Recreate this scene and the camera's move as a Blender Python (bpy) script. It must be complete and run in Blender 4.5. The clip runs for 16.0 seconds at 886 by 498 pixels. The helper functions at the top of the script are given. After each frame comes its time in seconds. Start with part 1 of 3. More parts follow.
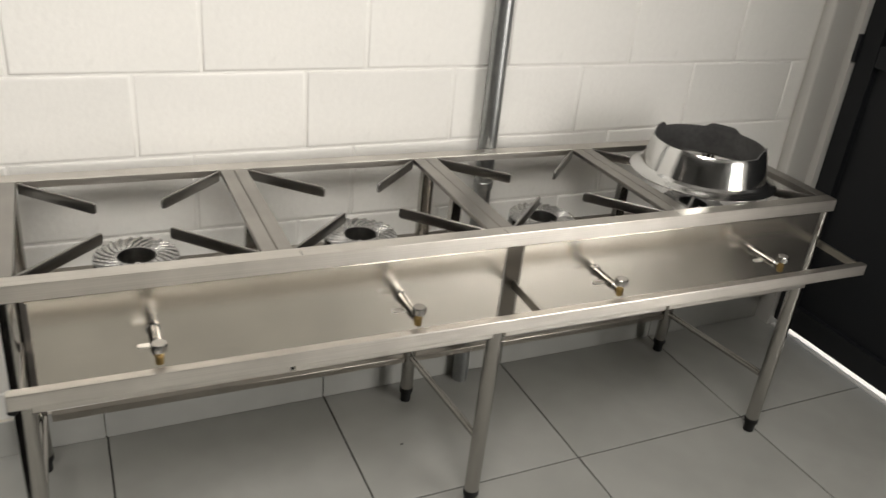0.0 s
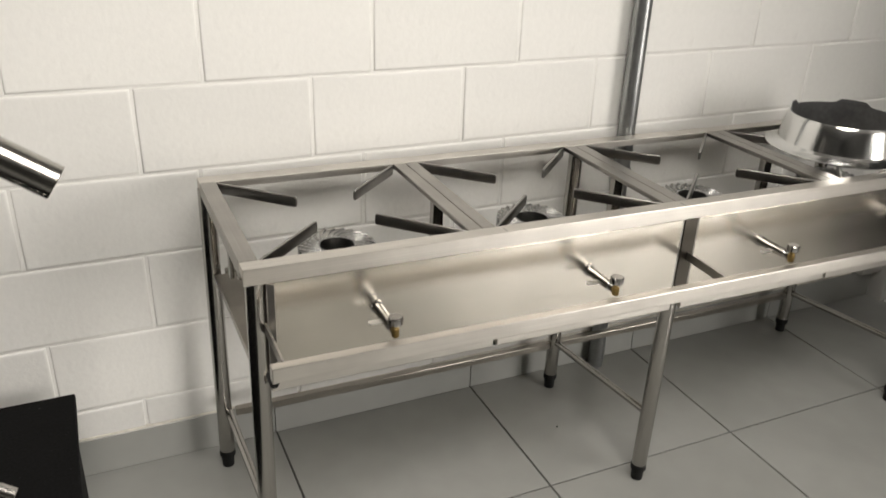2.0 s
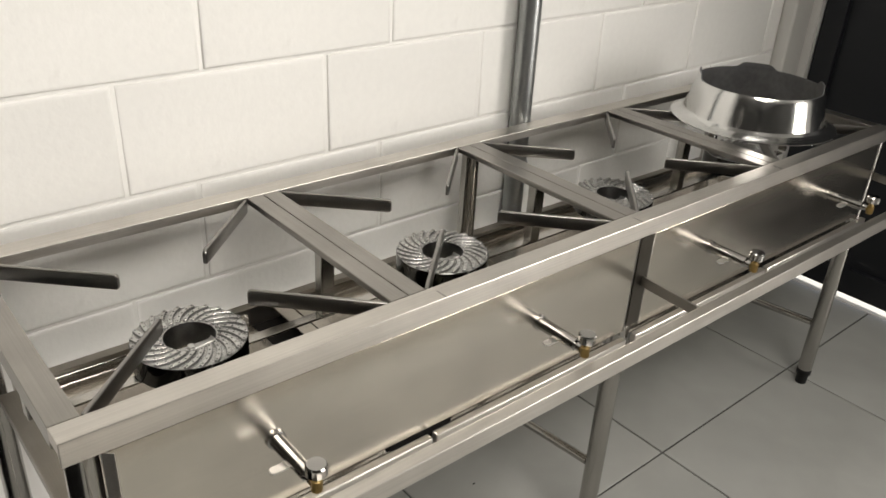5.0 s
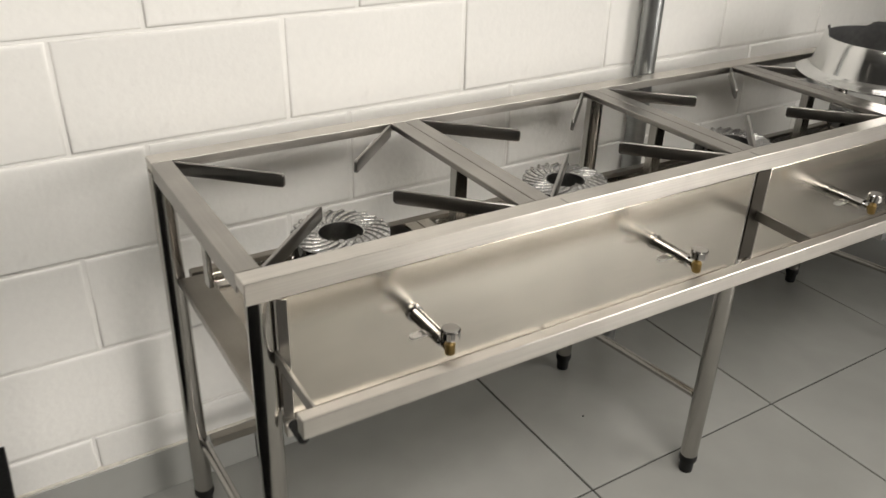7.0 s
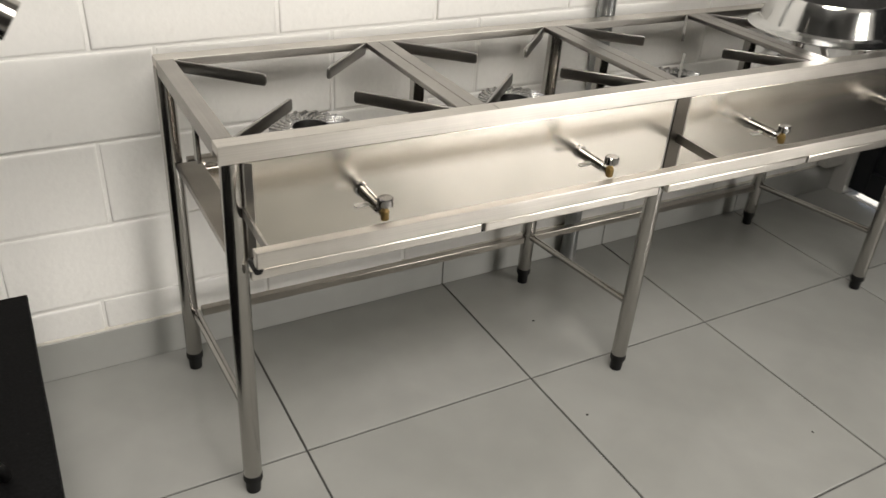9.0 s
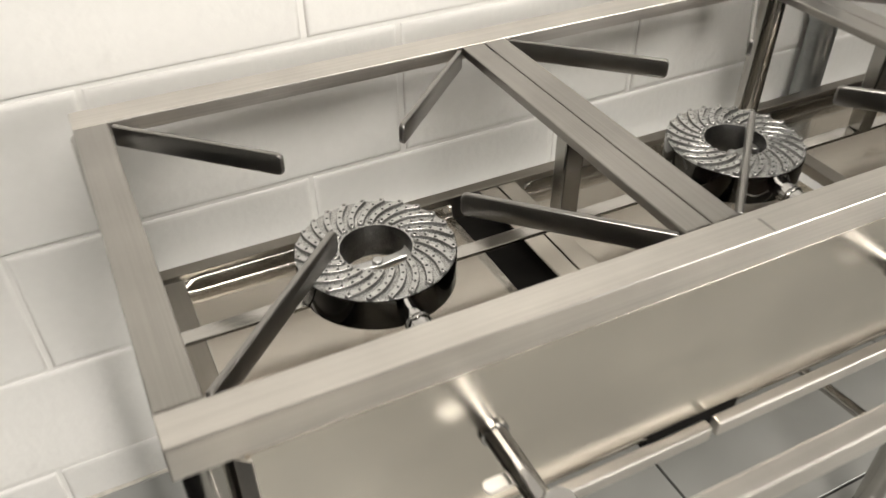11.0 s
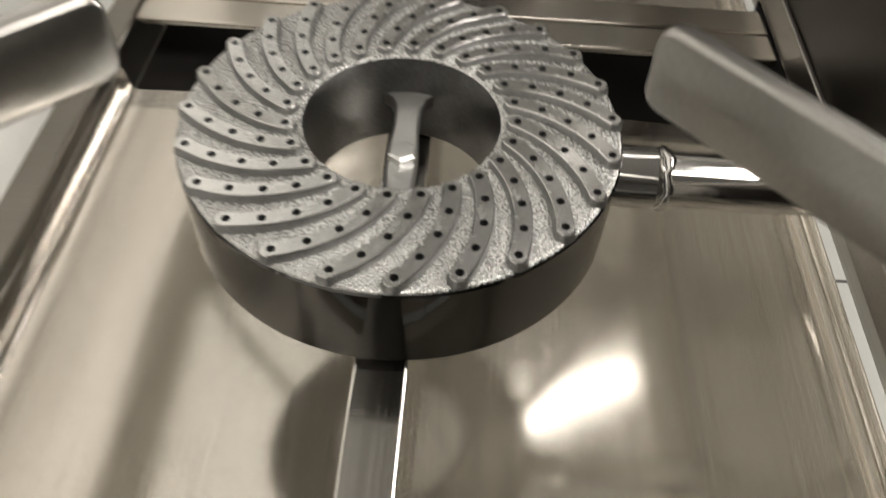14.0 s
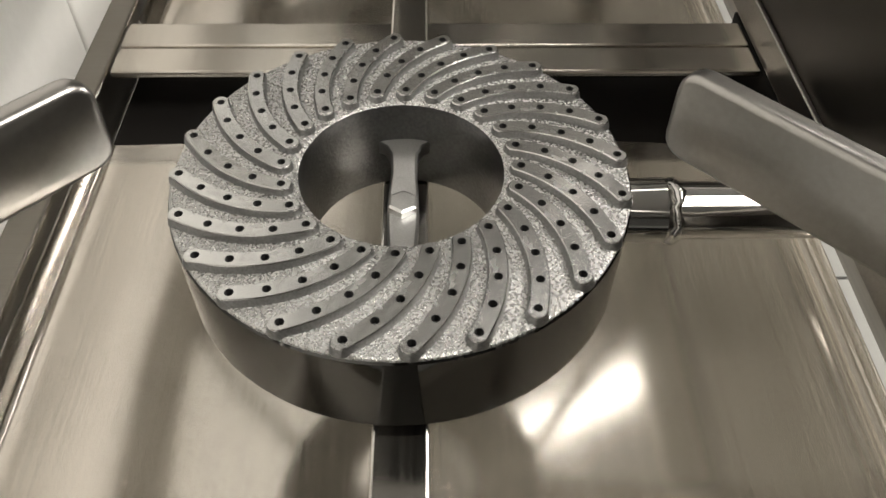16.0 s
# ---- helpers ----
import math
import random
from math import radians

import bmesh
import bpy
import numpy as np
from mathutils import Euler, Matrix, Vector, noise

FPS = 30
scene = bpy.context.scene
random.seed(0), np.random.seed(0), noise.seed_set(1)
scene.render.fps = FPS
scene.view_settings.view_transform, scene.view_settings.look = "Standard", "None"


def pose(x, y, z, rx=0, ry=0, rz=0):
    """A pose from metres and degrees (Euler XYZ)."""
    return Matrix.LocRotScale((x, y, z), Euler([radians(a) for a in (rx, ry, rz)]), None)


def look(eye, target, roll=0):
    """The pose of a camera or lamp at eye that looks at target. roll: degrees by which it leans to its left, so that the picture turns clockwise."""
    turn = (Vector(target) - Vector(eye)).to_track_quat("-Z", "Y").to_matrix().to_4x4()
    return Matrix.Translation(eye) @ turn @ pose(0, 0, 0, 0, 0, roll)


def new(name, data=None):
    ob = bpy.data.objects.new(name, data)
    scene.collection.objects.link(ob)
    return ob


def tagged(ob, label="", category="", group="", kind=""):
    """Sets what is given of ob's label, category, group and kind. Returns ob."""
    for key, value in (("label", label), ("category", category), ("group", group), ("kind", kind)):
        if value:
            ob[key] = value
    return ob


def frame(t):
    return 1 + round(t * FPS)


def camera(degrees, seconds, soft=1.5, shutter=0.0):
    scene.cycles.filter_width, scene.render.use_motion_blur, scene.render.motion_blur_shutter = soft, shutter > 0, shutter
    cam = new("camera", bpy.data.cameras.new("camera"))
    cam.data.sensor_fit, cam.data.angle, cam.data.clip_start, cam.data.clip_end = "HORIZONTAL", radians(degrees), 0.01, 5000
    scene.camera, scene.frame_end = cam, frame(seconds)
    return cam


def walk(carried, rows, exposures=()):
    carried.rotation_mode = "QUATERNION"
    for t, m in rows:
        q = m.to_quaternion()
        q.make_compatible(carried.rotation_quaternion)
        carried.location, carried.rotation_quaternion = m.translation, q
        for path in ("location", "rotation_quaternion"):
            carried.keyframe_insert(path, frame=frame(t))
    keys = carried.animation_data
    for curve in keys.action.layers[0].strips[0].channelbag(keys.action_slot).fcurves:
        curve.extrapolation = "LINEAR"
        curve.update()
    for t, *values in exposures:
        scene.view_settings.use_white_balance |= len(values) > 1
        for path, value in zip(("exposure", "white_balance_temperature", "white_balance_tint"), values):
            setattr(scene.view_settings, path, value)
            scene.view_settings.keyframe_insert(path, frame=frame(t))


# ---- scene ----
import itertools

cam = camera(57.2, 16.0, soft=1.5, shutter=0.5)

PATH = [
    (0, (0.147, -1.899, 1.515), (0.9526, -0.3017, 0.6214), 5.9),
    (0.5, (0.241, -1.950, 1.494), (1.0098, -0.3140, 0.6371), 4.6),
    (1, (0.168, -1.935, 1.471), (0.8311, -0.2460, 0.6301), 2.9),
    (1.5, (-0.047, -1.896, 1.479), (0.6249, -0.2120, 0.6344), 2.4),
    (2, (-0.223, -1.853, 1.442), (0.5460, -0.2130, 0.5942), 2.2),
    (2.5, (-0.266, -1.854, 1.402), (0.5505, -0.2493, 0.5304), 2.0),
    (3, (-0.263, -1.849, 1.397), (0.6265, -0.2890, 0.5158), 1.1),
    (3.5, (-0.236, -1.789, 1.408), (0.7348, -0.2658, 0.5487), 0.9),
    (4, (-0.161, -1.634, 1.411), (0.8759, -0.1513, 0.5586), 1.1),
    (4.2, (-0.131, -1.554, 1.415), (0.9458, -0.1069, 0.5506), 1.7),
    (6.3, (-0.150, -1.140, 1.320), (1.0431, 0.1286, 0.3365), 3.7),
    (6.5, (-0.180, -1.200, 1.325), (0.9300, 0.1412, 0.3414), 3.3),
    (7, (-0.259, -1.435, 1.324), (0.6817, 0.0555, 0.3773), 1.5),
    (7.5, (-0.347, -1.558, 1.369), (0.5813, -0.0239, 0.4823), 1.3),
    (8, (-0.447, -1.652, 1.355), (0.5141, -0.1533, 0.4431), 2.6),
    (8.5, (-0.434, -1.728, 1.336), (0.5372, -0.2775, 0.3597), 3.2),
    (9, (-0.278, -1.760, 1.335), (0.5891, -0.2773, 0.3113), 3.8),
    (9.5, (-0.150, -1.668, 1.327), (0.5541, -0.1372, 0.2500), 3.3),
    (10, (-0.086, -1.380, 1.314), (0.5241, 0.1566, 0.1879), 1.7),
    (10.2, (-0.056, -1.276, 1.295), (0.5519, 0.2479, 0.1517), 1.4),
    (12.3, (0.040, -0.575, 1.064), (0.2702, -0.3147, 0.7053), -3.8),
    (12.5, (0.033, -0.543, 1.030), (0.2730, -0.2948, 0.6688), -4.4),
    (13, (0.023, -0.504, 1.006), (0.2734, -0.2801, 0.6358), -7.2),
    (13.5, (-0.017, -0.395, 0.981), (0.2807, -0.2746, 0.5982), -3.2),
    (14, (0.010, -0.331, 0.903), (0.3303, -0.3271, 0.5193), 3.4),
    (14.2, (0.022, -0.327, 0.878), (0.3443, -0.3401, 0.4955), 4.9),
    (14.5, (0.036, -0.323, 0.869), (0.3546, -0.3392, 0.4842), 3.8),
    (15, (0.034, -0.323, 0.885), (0.3639, -0.3366, 0.5100), 1.7),
    (15.5, (0.025, -0.319, 0.898), (0.3549, -0.3334, 0.5229), 1.8),
    (16, (0.027, -0.320, 0.903), (0.3556, -0.3278, 0.5260), 0.7),

]
walk(cam, [(t, look(eye, target, roll)) for t, eye, target, roll in PATH], exposures=[(0.0, -0.04), (4.2, -0.02), (6.3, 0.10), (7.2, 0.0), (9.0, 0.06), (10.2, 0.18), (12.3, 0.50), (13.4, 0.70), (14.2, 0.68), (15.2, 0.56), (16.0, 0.56)])

# ---- world and light ----
world = bpy.data.worlds.new("sky")
scene.world = world
world.use_nodes = True
wn = world.node_tree
sky = wn.nodes.new("ShaderNodeTexSky")
sky.sky_type, sky.sun_disc = "NISHITA", False
sky.sun_elevation, sky.sun_rotation = radians(51), radians(70)
wn.links.new(sky.outputs["Color"], wn.nodes["Background"].inputs["Color"])
wn.nodes["Background"].inputs["Strength"].default_value = 0.10


def area_light(name, centre, aim, w, h, power, colour):
    data = bpy.data.lights.new(name, "AREA")
    data.shape, data.size, data.size_y, data.energy, data.color = "RECTANGLE", w, h, power, colour
    ob = new(name, data)
    ob.matrix_world = look(centre, aim)
    return ob


# daylight entering by the wide opening in the far front wall, to the right of the stove
area_light("opening_daylight", (4.35, -5.44, 1.35), (4.35, 0.0, 1.35), 3.3, 2.4, 265, (1.0, 0.94, 0.865))
# a strip lamp under the ceiling, to the right of the stove
strip = area_light("ceiling_strip", (1.60, -1.00, 2.76), (1.60, -1.00, 0.0), 0.10, 1.20, 3.0, (1.0, 0.95, 0.885))
strip.matrix_world = strip.matrix_world @ pose(0, 0, 0, 0, 0, 29)
# broad unseen lamp added further into the room as soft fill
area_light("ceiling_fill_front", (0.05, -2.10, 2.76), (0.05, -2.10, 0.0), 1.6, 1.2, 78, (1.0, 0.945, 0.87))


sun_data = bpy.data.lights.new("sun", "SUN")
sun_data.energy, sun_data.angle, sun_data.color = 5.0, radians(0.53), (1.0, 0.94, 0.86)
sun = new("sun", sun_data)
sun.matrix_world = look((6, 2.2, 8), (0, 0, 0))

# ---- materials ----
def material(name, colour, rough=0.5, metal=0.0, vary=0.0, vary_scale=3.0, fine=0.0, fine_scale=120.0, bump=0.0, bump_scale=200.0,
             stretch=(1, 1, 1), rough_vary=0.0, spots=None, random_vary=0.0, big_bump=0.0, specular=0.5):
    m = bpy.data.materials.new(name)
    m.use_nodes = True
    n, l = m.node_tree.nodes, m.node_tree.links
    b = n["Principled BSDF"]
    b.inputs["Roughness"].default_value, b.inputs["Metallic"].default_value = rough, metal
    b.inputs["Specular IOR Level"].default_value = specular
    geo = n.new("ShaderNodeTexCoord")
    mp = n.new("ShaderNodeMapping")
    mp.inputs["Scale"].default_value = stretch
    l.new(geo.outputs["Object"], mp.inputs["Vector"])

    def noise_at(scale, detail=4.0, plain=False):
        t = n.new("ShaderNodeTexNoise")
        t.inputs["Scale"].default_value, t.inputs["Detail"].default_value = scale, detail
        l.new((geo.outputs["Object"] if plain else mp.outputs["Vector"]), t.inputs["Vector"])
        return t.outputs["Fac"]

    def remap(socket, lo, hi, a=0.3, c=0.7):
        r = n.new("ShaderNodeMapRange")
        for key, v in (("From Min", a), ("From Max", c), ("To Min", lo), ("To Max", hi)):
            r.inputs[key].default_value = v
        l.new(socket, r.inputs["Value"])
        return r.outputs["Result"]

    def times(a, c):
        x = n.new("ShaderNodeMath")
        x.operation = "MULTIPLY"
        l.new(a, x.inputs[0])
        l.new(c, x.inputs[1])
        return x.outputs[0]

    factor = None
    if vary:
        factor = remap(noise_at(vary_scale, 5, True), 1 - vary, 1 + vary)
    if fine:
        f2 = remap(noise_at(fine_scale), 1 - fine, 1 + fine)
        factor = times(factor, f2) if factor else f2
    if random_vary:
        info = n.new("ShaderNodeObjectInfo")
        f3 = remap(info.outputs["Random"], 1 - random_vary, 1 + random_vary, 0, 1)
        factor = times(factor, f3) if factor else f3
    if factor:
        mix = n.new("ShaderNodeVectorMath")
        mix.operation = "SCALE"
        mix.inputs[0].default_value = colour
        l.new(factor, mix.inputs["Scale"])
        out = mix.outputs[0]
        if spots:
            spot_colour, scale, lo, hi = spots
            mm = n.new("ShaderNodeMix")
            mm.data_type = "RGBA"
            l.new(remap(noise_at(scale, 6, True), 0, 1, lo, hi), mm.inputs["Factor"])
            l.new(out, mm.inputs["A"])
            mm.inputs["B"].default_value = (*spot_colour, 1)
            out = mm.outputs["Result"]
        l.new(out, b.inputs["Base Color"])
    else:
        b.inputs["Base Color"].default_value = (*colour, 1)
    if rough_vary:
        l.new(remap(noise_at(fine_scale * 0.5), max(rough - rough_vary, 0.02), rough + rough_vary), b.inputs["Roughness"])
    if bump:
        bp = n.new("ShaderNodeBump")
        bp.inputs["Strength"].default_value, bp.inputs["Distance"].default_value = bump, 0.002
        l.new(noise_at(bump_scale), bp.inputs["Height"])
        if big_bump:
            b2 = n.new("ShaderNodeBump")
            b2.inputs["Strength"].default_value, b2.inputs["Distance"].default_value = big_bump, 0.01
            l.new(noise_at(bump_scale * 0.06, 3, True), b2.inputs["Height"])
            l.new(b2.outputs["Normal"], bp.inputs["Normal"])
        l.new(bp.outputs["Normal"], b.inputs["Normal"])
    return m


PAINT = material("white_wall_paint", (0.80, 0.79, 0.762), 0.55, vary=0.03, vary_scale=2.5, fine=0.015, fine_scale=60, bump=0.34, bump_scale=80,
                 random_vary=0.03, big_bump=0.08, spots=((0.50, 0.485, 0.455), 6.0, 0.66, 0.84))
PLASTER = material("smooth_plaster", (0.52, 0.51, 0.485), 0.6, vary=0.04, vary_scale=3, bump=0.15, bump_scale=60)
TILE = material("grey_porcelain", (0.34, 0.342, 0.325), 0.19, vary=0.09, vary_scale=3.2, random_vary=0.035, specular=0.45, bump=0.006, bump_scale=30, fine=0.015, fine_scale=14)
GROUT = material("grey_grout", (0.06, 0.06, 0.057), 0.85, fine=0.2, fine_scale=90)
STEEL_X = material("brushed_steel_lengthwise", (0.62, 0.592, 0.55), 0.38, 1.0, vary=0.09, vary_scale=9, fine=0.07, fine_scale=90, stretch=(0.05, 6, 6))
# same steel brushed crosswise; the dimmer light it returns is put into its colour
STEEL_Y = material("brushed_steel_crosswise_dim", (0.34, 0.325, 0.302), 0.32, 1.0, vary=0.10, vary_scale=9, fine=0.07, fine_scale=120, stretch=(6, 0.05, 6), rough_vary=0.03)
STRAP_STEEL = material("bright_flat_strap", (0.50, 0.482, 0.452), 0.16, 1.0, vary=0.05, vary_scale=8, fine=0.03, fine_scale=200, stretch=(0.05, 6, 6), rough_vary=0.04, bump=0.002, bump_scale=120, spots=((0.36, 0.27, 0.17), 30.0, 0.72, 0.84))
TUBE_STEEL = material("steel_tube", (0.41, 0.396, 0.373), 0.18, 1.0, vary=0.05, vary_scale=6, fine=0.02, fine_scale=60, stretch=(1, 1, 0.02))
PANEL_STEEL = material("brushed_panel_steel", (0.66, 0.622, 0.56), 0.24, 1.0, vary=0.08, vary_scale=7, fine=0.035, fine_scale=110, stretch=(0.06, 6, 6))
TRAY_STEEL = material("tray_sheet_steel", (0.76, 0.72, 0.66), 0.13, 1.0, vary=0.06, vary_scale=5, fine=0.07, fine_scale=200, stretch=(0.05, 6, 6), rough_vary=0.03, bump=0.0015, bump_scale=100, big_bump=0.02, spots=((0.40, 0.33, 0.24), 9.0, 0.64, 0.86))
PRONG_STEEL = material("grey_flat_bar_steel", (0.30, 0.29, 0.275), 0.29, 1.0, vary=0.06, vary_scale=30, fine=0.05, fine_scale=500, bump=0.006, bump_scale=300, big_bump=0.035)
# polished side; a dark reflection of unbuilt surroundings is put into its colour
DARKENED_CHROME = material("polished_side_dark_reflection", (0.085, 0.084, 0.081), 0.05, 1.0, vary=0.05, vary_scale=18, bump=0.008, bump_scale=120)
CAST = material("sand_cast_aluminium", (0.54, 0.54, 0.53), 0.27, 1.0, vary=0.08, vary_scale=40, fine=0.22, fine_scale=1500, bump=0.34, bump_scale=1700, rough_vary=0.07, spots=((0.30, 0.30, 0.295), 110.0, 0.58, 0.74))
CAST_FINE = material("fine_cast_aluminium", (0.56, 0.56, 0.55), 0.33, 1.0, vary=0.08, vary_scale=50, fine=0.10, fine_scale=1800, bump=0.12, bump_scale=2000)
# darker copy of the casting: shade on the rib flanks, painted in
CAST_SHADE = material("shaded_cast_flank", (0.30, 0.30, 0.295), 0.38, 1.0, vary=0.15, vary_scale=60, fine=0.2, fine_scale=1200, bump=0.2, bump_scale=1500)
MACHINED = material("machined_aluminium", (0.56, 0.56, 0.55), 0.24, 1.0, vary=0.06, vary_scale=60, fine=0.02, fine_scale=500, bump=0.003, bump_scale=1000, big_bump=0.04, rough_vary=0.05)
# cast metal with the shade of the bore put into its colour
BORE_SHADE = material("shaded_cast_inside", (0.16, 0.16, 0.157), 0.34, 1.0, vary=0.15, vary_scale=60, fine=0.15, fine_scale=700, bump=0.14, bump_scale=700)
ZINC = material("bright_zinc_plate", (0.80, 0.79, 0.77), 0.42, 1.0, vary=0.04, vary_scale=40)
# kept dark so that tray and prongs reflect less behind the panels
DARK_BACKING = material("dark_panel_backing", (0.10, 0.094, 0.086), 0.36, 1.0, vary=0.12, vary_scale=8)
RUNNER = material("stained_runner_steel", (0.31, 0.29, 0.26), 0.30, 1.0, vary=0.10, vary_scale=12, fine=0.04, fine_scale=200, stretch=(6, 0.05, 6))
TUBE_CHROME = material("scuffed_chrome_tube", (0.50, 0.49, 0.475), 0.09, 1.0, vary=0.06, vary_scale=30, bump=0.004, bump_scale=200)
# valve chrome dimmed in colour to stand in for a dark room's reflection
DIM_CHROME = material("dim_valve_chrome", (0.36, 0.352, 0.34), 0.11, 1.0, vary=0.10, vary_scale=40, bump=0.004, bump_scale=200)
DARK_PLATE = material("dull_dark_plate", (0.085, 0.077, 0.066), 0.34, 1.0, vary=0.10, vary_scale=14)
HOLE = material("burner_port_dark", (0.02, 0.02, 0.02), 0.8)
ALU = material("polished_aluminium", (0.72, 0.72, 0.71), 0.15, 1.0, vary=0.06, vary_scale=10, bump=0.10, bump_scale=45, stretch=(1, 1, 0.2), rough_vary=0.05, big_bump=0.25)
# dull aluminium, darkened in colour for the shade inside the ring
ALU_SHADE = material("dull_shaded_aluminium", (0.16, 0.16, 0.16), 0.55, 0.6, vary=0.2, vary_scale=14, fine=0.1, fine_scale=80)
# near-black that stands in for the shade inside the tray slots
SLOT_SHADE = material("tray_slot_shade", (0.012, 0.011, 0.010), 0.7, vary=0.2, vary_scale=20, specular=0.1)
BRASS = material("yellow_brass", (0.42, 0.30, 0.12), 0.33, 1.0, vary=0.15, vary_scale=60)
RUBBER = material("black_plastic", (0.006, 0.006, 0.006), 0.5, specular=0.25, vary=0.2, vary_scale=30)
GALV = material("galvanised_pipe", (0.33, 0.34, 0.34), 0.34, 0.9, vary=0.10, vary_scale=12, fine=0.06, fine_scale=80, bump=0.06, bump_scale=80)
DOOR_PAINT = material("charcoal_door_paint", (0.011, 0.012, 0.014), 0.40, specular=0.3, vary=0.15, vary_scale=4, bump=0.1, bump_scale=100)
BLACK_STONE = material("black_speckled_board", (0.005, 0.005, 0.0053), 0.6, specular=0.08, vary=0.2, vary_scale=8, fine=0.5, fine_scale=160, bump=0.2, bump_scale=160, spots=((0.10, 0.10, 0.10), 95.0, 0.72, 0.80))
GREY_WALL = material("grey_wall_paint", (0.085, 0.084, 0.08), 0.7, vary=0.05, vary_scale=2, bump=0.15, bump_scale=80)
CEILING = material("pale_ceiling", (0.27, 0.265, 0.255), 0.8, vary=0.02, vary_scale=2)
CONCRETE = material("pale_concrete_outside", (0.70, 0.69, 0.655), 0.85, vary=0.08, vary_scale=2, bump=0.3, bump_scale=60)


# ---- mesh helpers ----
def finish(bm, name, mat, smooth=True, angle=20):
    bmesh.ops.recalc_face_normals(bm, faces=bm.faces)
    me = bpy.data.meshes.new(name)
    bm.to_mesh(me)
    bm.free()
    for m in (mat if isinstance(mat, (list, tuple)) else [mat]):
        me.materials.append(m)
    if smooth:
        me.shade_smooth()
        me.set_sharp_from_angle(angle=radians(angle))
    return me


def part(name, bm, mat, parent=None, label="", at=None, angle=20):
    me = bm if isinstance(bm, bpy.types.Mesh) else finish(bm, name, mat, angle=angle)
    ob = new(name, me)
    if parent:
        ob.parent = parent
    if at is not None:
        ob.matrix_basis = at
    return tagged(ob, label)


def box(bm, x0, x1, y0, y1, z0, z1, bevel=0.0, segments=2):
    r = bmesh.ops.create_cube(bm, size=1.0)
    for v in r["verts"]:
        v.co = Vector((x0 + (v.co.x + 0.5) * (x1 - x0), y0 + (v.co.y + 0.5) * (y1 - y0), z0 + (v.co.z + 0.5) * (z1 - z0)))
    if bevel:
        es = list({e for v in r["verts"] for e in v.link_edges})
        bmesh.ops.bevel(bm, geom=es, offset=bevel, segments=segments, affect="EDGES", profile=0.5)
    return bm


def new_box(*a, **k):
    return box(bmesh.new(), *a, **k)


def frame_of(a, b):
    a, b = Vector(a), Vector(b)
    z = (b - a).normalized()
    x = z.orthogonal().normalized()
    return a, (b - a).length, Matrix((x, z.cross(x), z)).transposed()


def turned(bm, profile, a=(0, 0, 0), b=(0, 0, 1), n=28, cap=(True, True), mat=0):
    """A turned solid: (radius, height) pairs along the way from a to b."""
    a, _, m = frame_of(a, b)
    rings = []
    for r, h in profile:
        rings.append([bm.verts.new(a + m @ Vector((r * math.cos(i * math.tau / n), r * math.sin(i * math.tau / n), h))) for i in range(n)])
    for p, q in zip(rings, rings[1:]):
        for i in range(n):
            f = bm.faces.new((p[i], p[(i + 1) % n], q[(i + 1) % n], q[i]))
            f.material_index = mat
    if cap[0]:
        bm.faces.new(rings[0][::-1]).material_index = mat
    if cap[1]:
        bm.faces.new(rings[-1]).material_index = mat
    return bm


def rod(bm, a, b, r, n=24, bevel=0.001, cap=(True, True)):
    d = (Vector(b) - Vector(a)).length
    return turned(bm, [(r - bevel, 0), (r, bevel), (r, d - bevel), (r - bevel, d)], a, b, n, cap)


def hollow(bm, a, b, r, wall=0.0015, depth=0.05, n=28):
    """A tube whose end at b is open."""
    d = (Vector(b) - Vector(a)).length
    return turned(bm, [(r, 0), (r, d - 0.0005), (r - 0.0005, d), (r - wall, d), (r - wall, d - depth)], a, b, n)


def flat_bar(bm, a, b, width, thick, up=(0, 0, 1), bevel=0.0012, round_end=0.0):
    """A flat bar from a to b: width along 'up', thick across."""
    a, b, up = Vector(a), Vector(b), Vector(up)
    d = (b - a)
    n_len = d.length
    x = d.normalized()
    y = up.cross(x).normalized()
    z = x.cross(y)
    before = set(bm.verts)
    box(bm, 0, n_len, -thick / 2, thick / 2, -width / 2, width / 2)
    fresh = [v for v in bm.verts if v not in before]
    if round_end:
        es = [e for e in {e for v in fresh for e in v.link_edges} if all(abs(v.co.x - n_len) < 1e-6 for v in e.verts) and abs(e.verts[0].co.y - e.verts[1].co.y) > 1e-6]
        bmesh.ops.bevel(bm, geom=es, offset=round_end, segments=4, affect="EDGES", profile=0.5)
    if bevel:
        fresh = [v for v in bm.verts if v not in before]
        es = [e for e in {e for v in fresh for e in v.link_edges} if len(e.link_faces) == 2 and e.calc_face_angle(0) > 0.6]
        bmesh.ops.bevel(bm, geom=es, offset=bevel, segments=2, affect="EDGES", profile=0.5)
    m = Matrix((x, y, z)).transposed().to_4x4()
    m.translation = a
    for v in bm.verts:
        if v not in before:
            v.co = m @ v.co
    return bm


def thing(name, label, category, group="", kind="", at=(0, 0, 0)):
    ob = new(name)
    ob.empty_display_size = 0.1
    ob.matrix_basis = pose(*at)
    return tagged(ob, label, category, group, kind)


def setting(name, bm, mat, label, category):
    return tagged(part(name, bm, mat), label, category, kind="structure")


# ---- the room ----
X_LEFT, X_RIGHT, Y_FRONT, CEIL = -4.4, 2.47, -5.5, 2.8
X_FAR, Y_END = 6.2, -1.90  # the room widens beyond the door wall
COURSE, BLOCK = 0.199, 0.40
FIRST = -0.006  # bottom of the lowest course

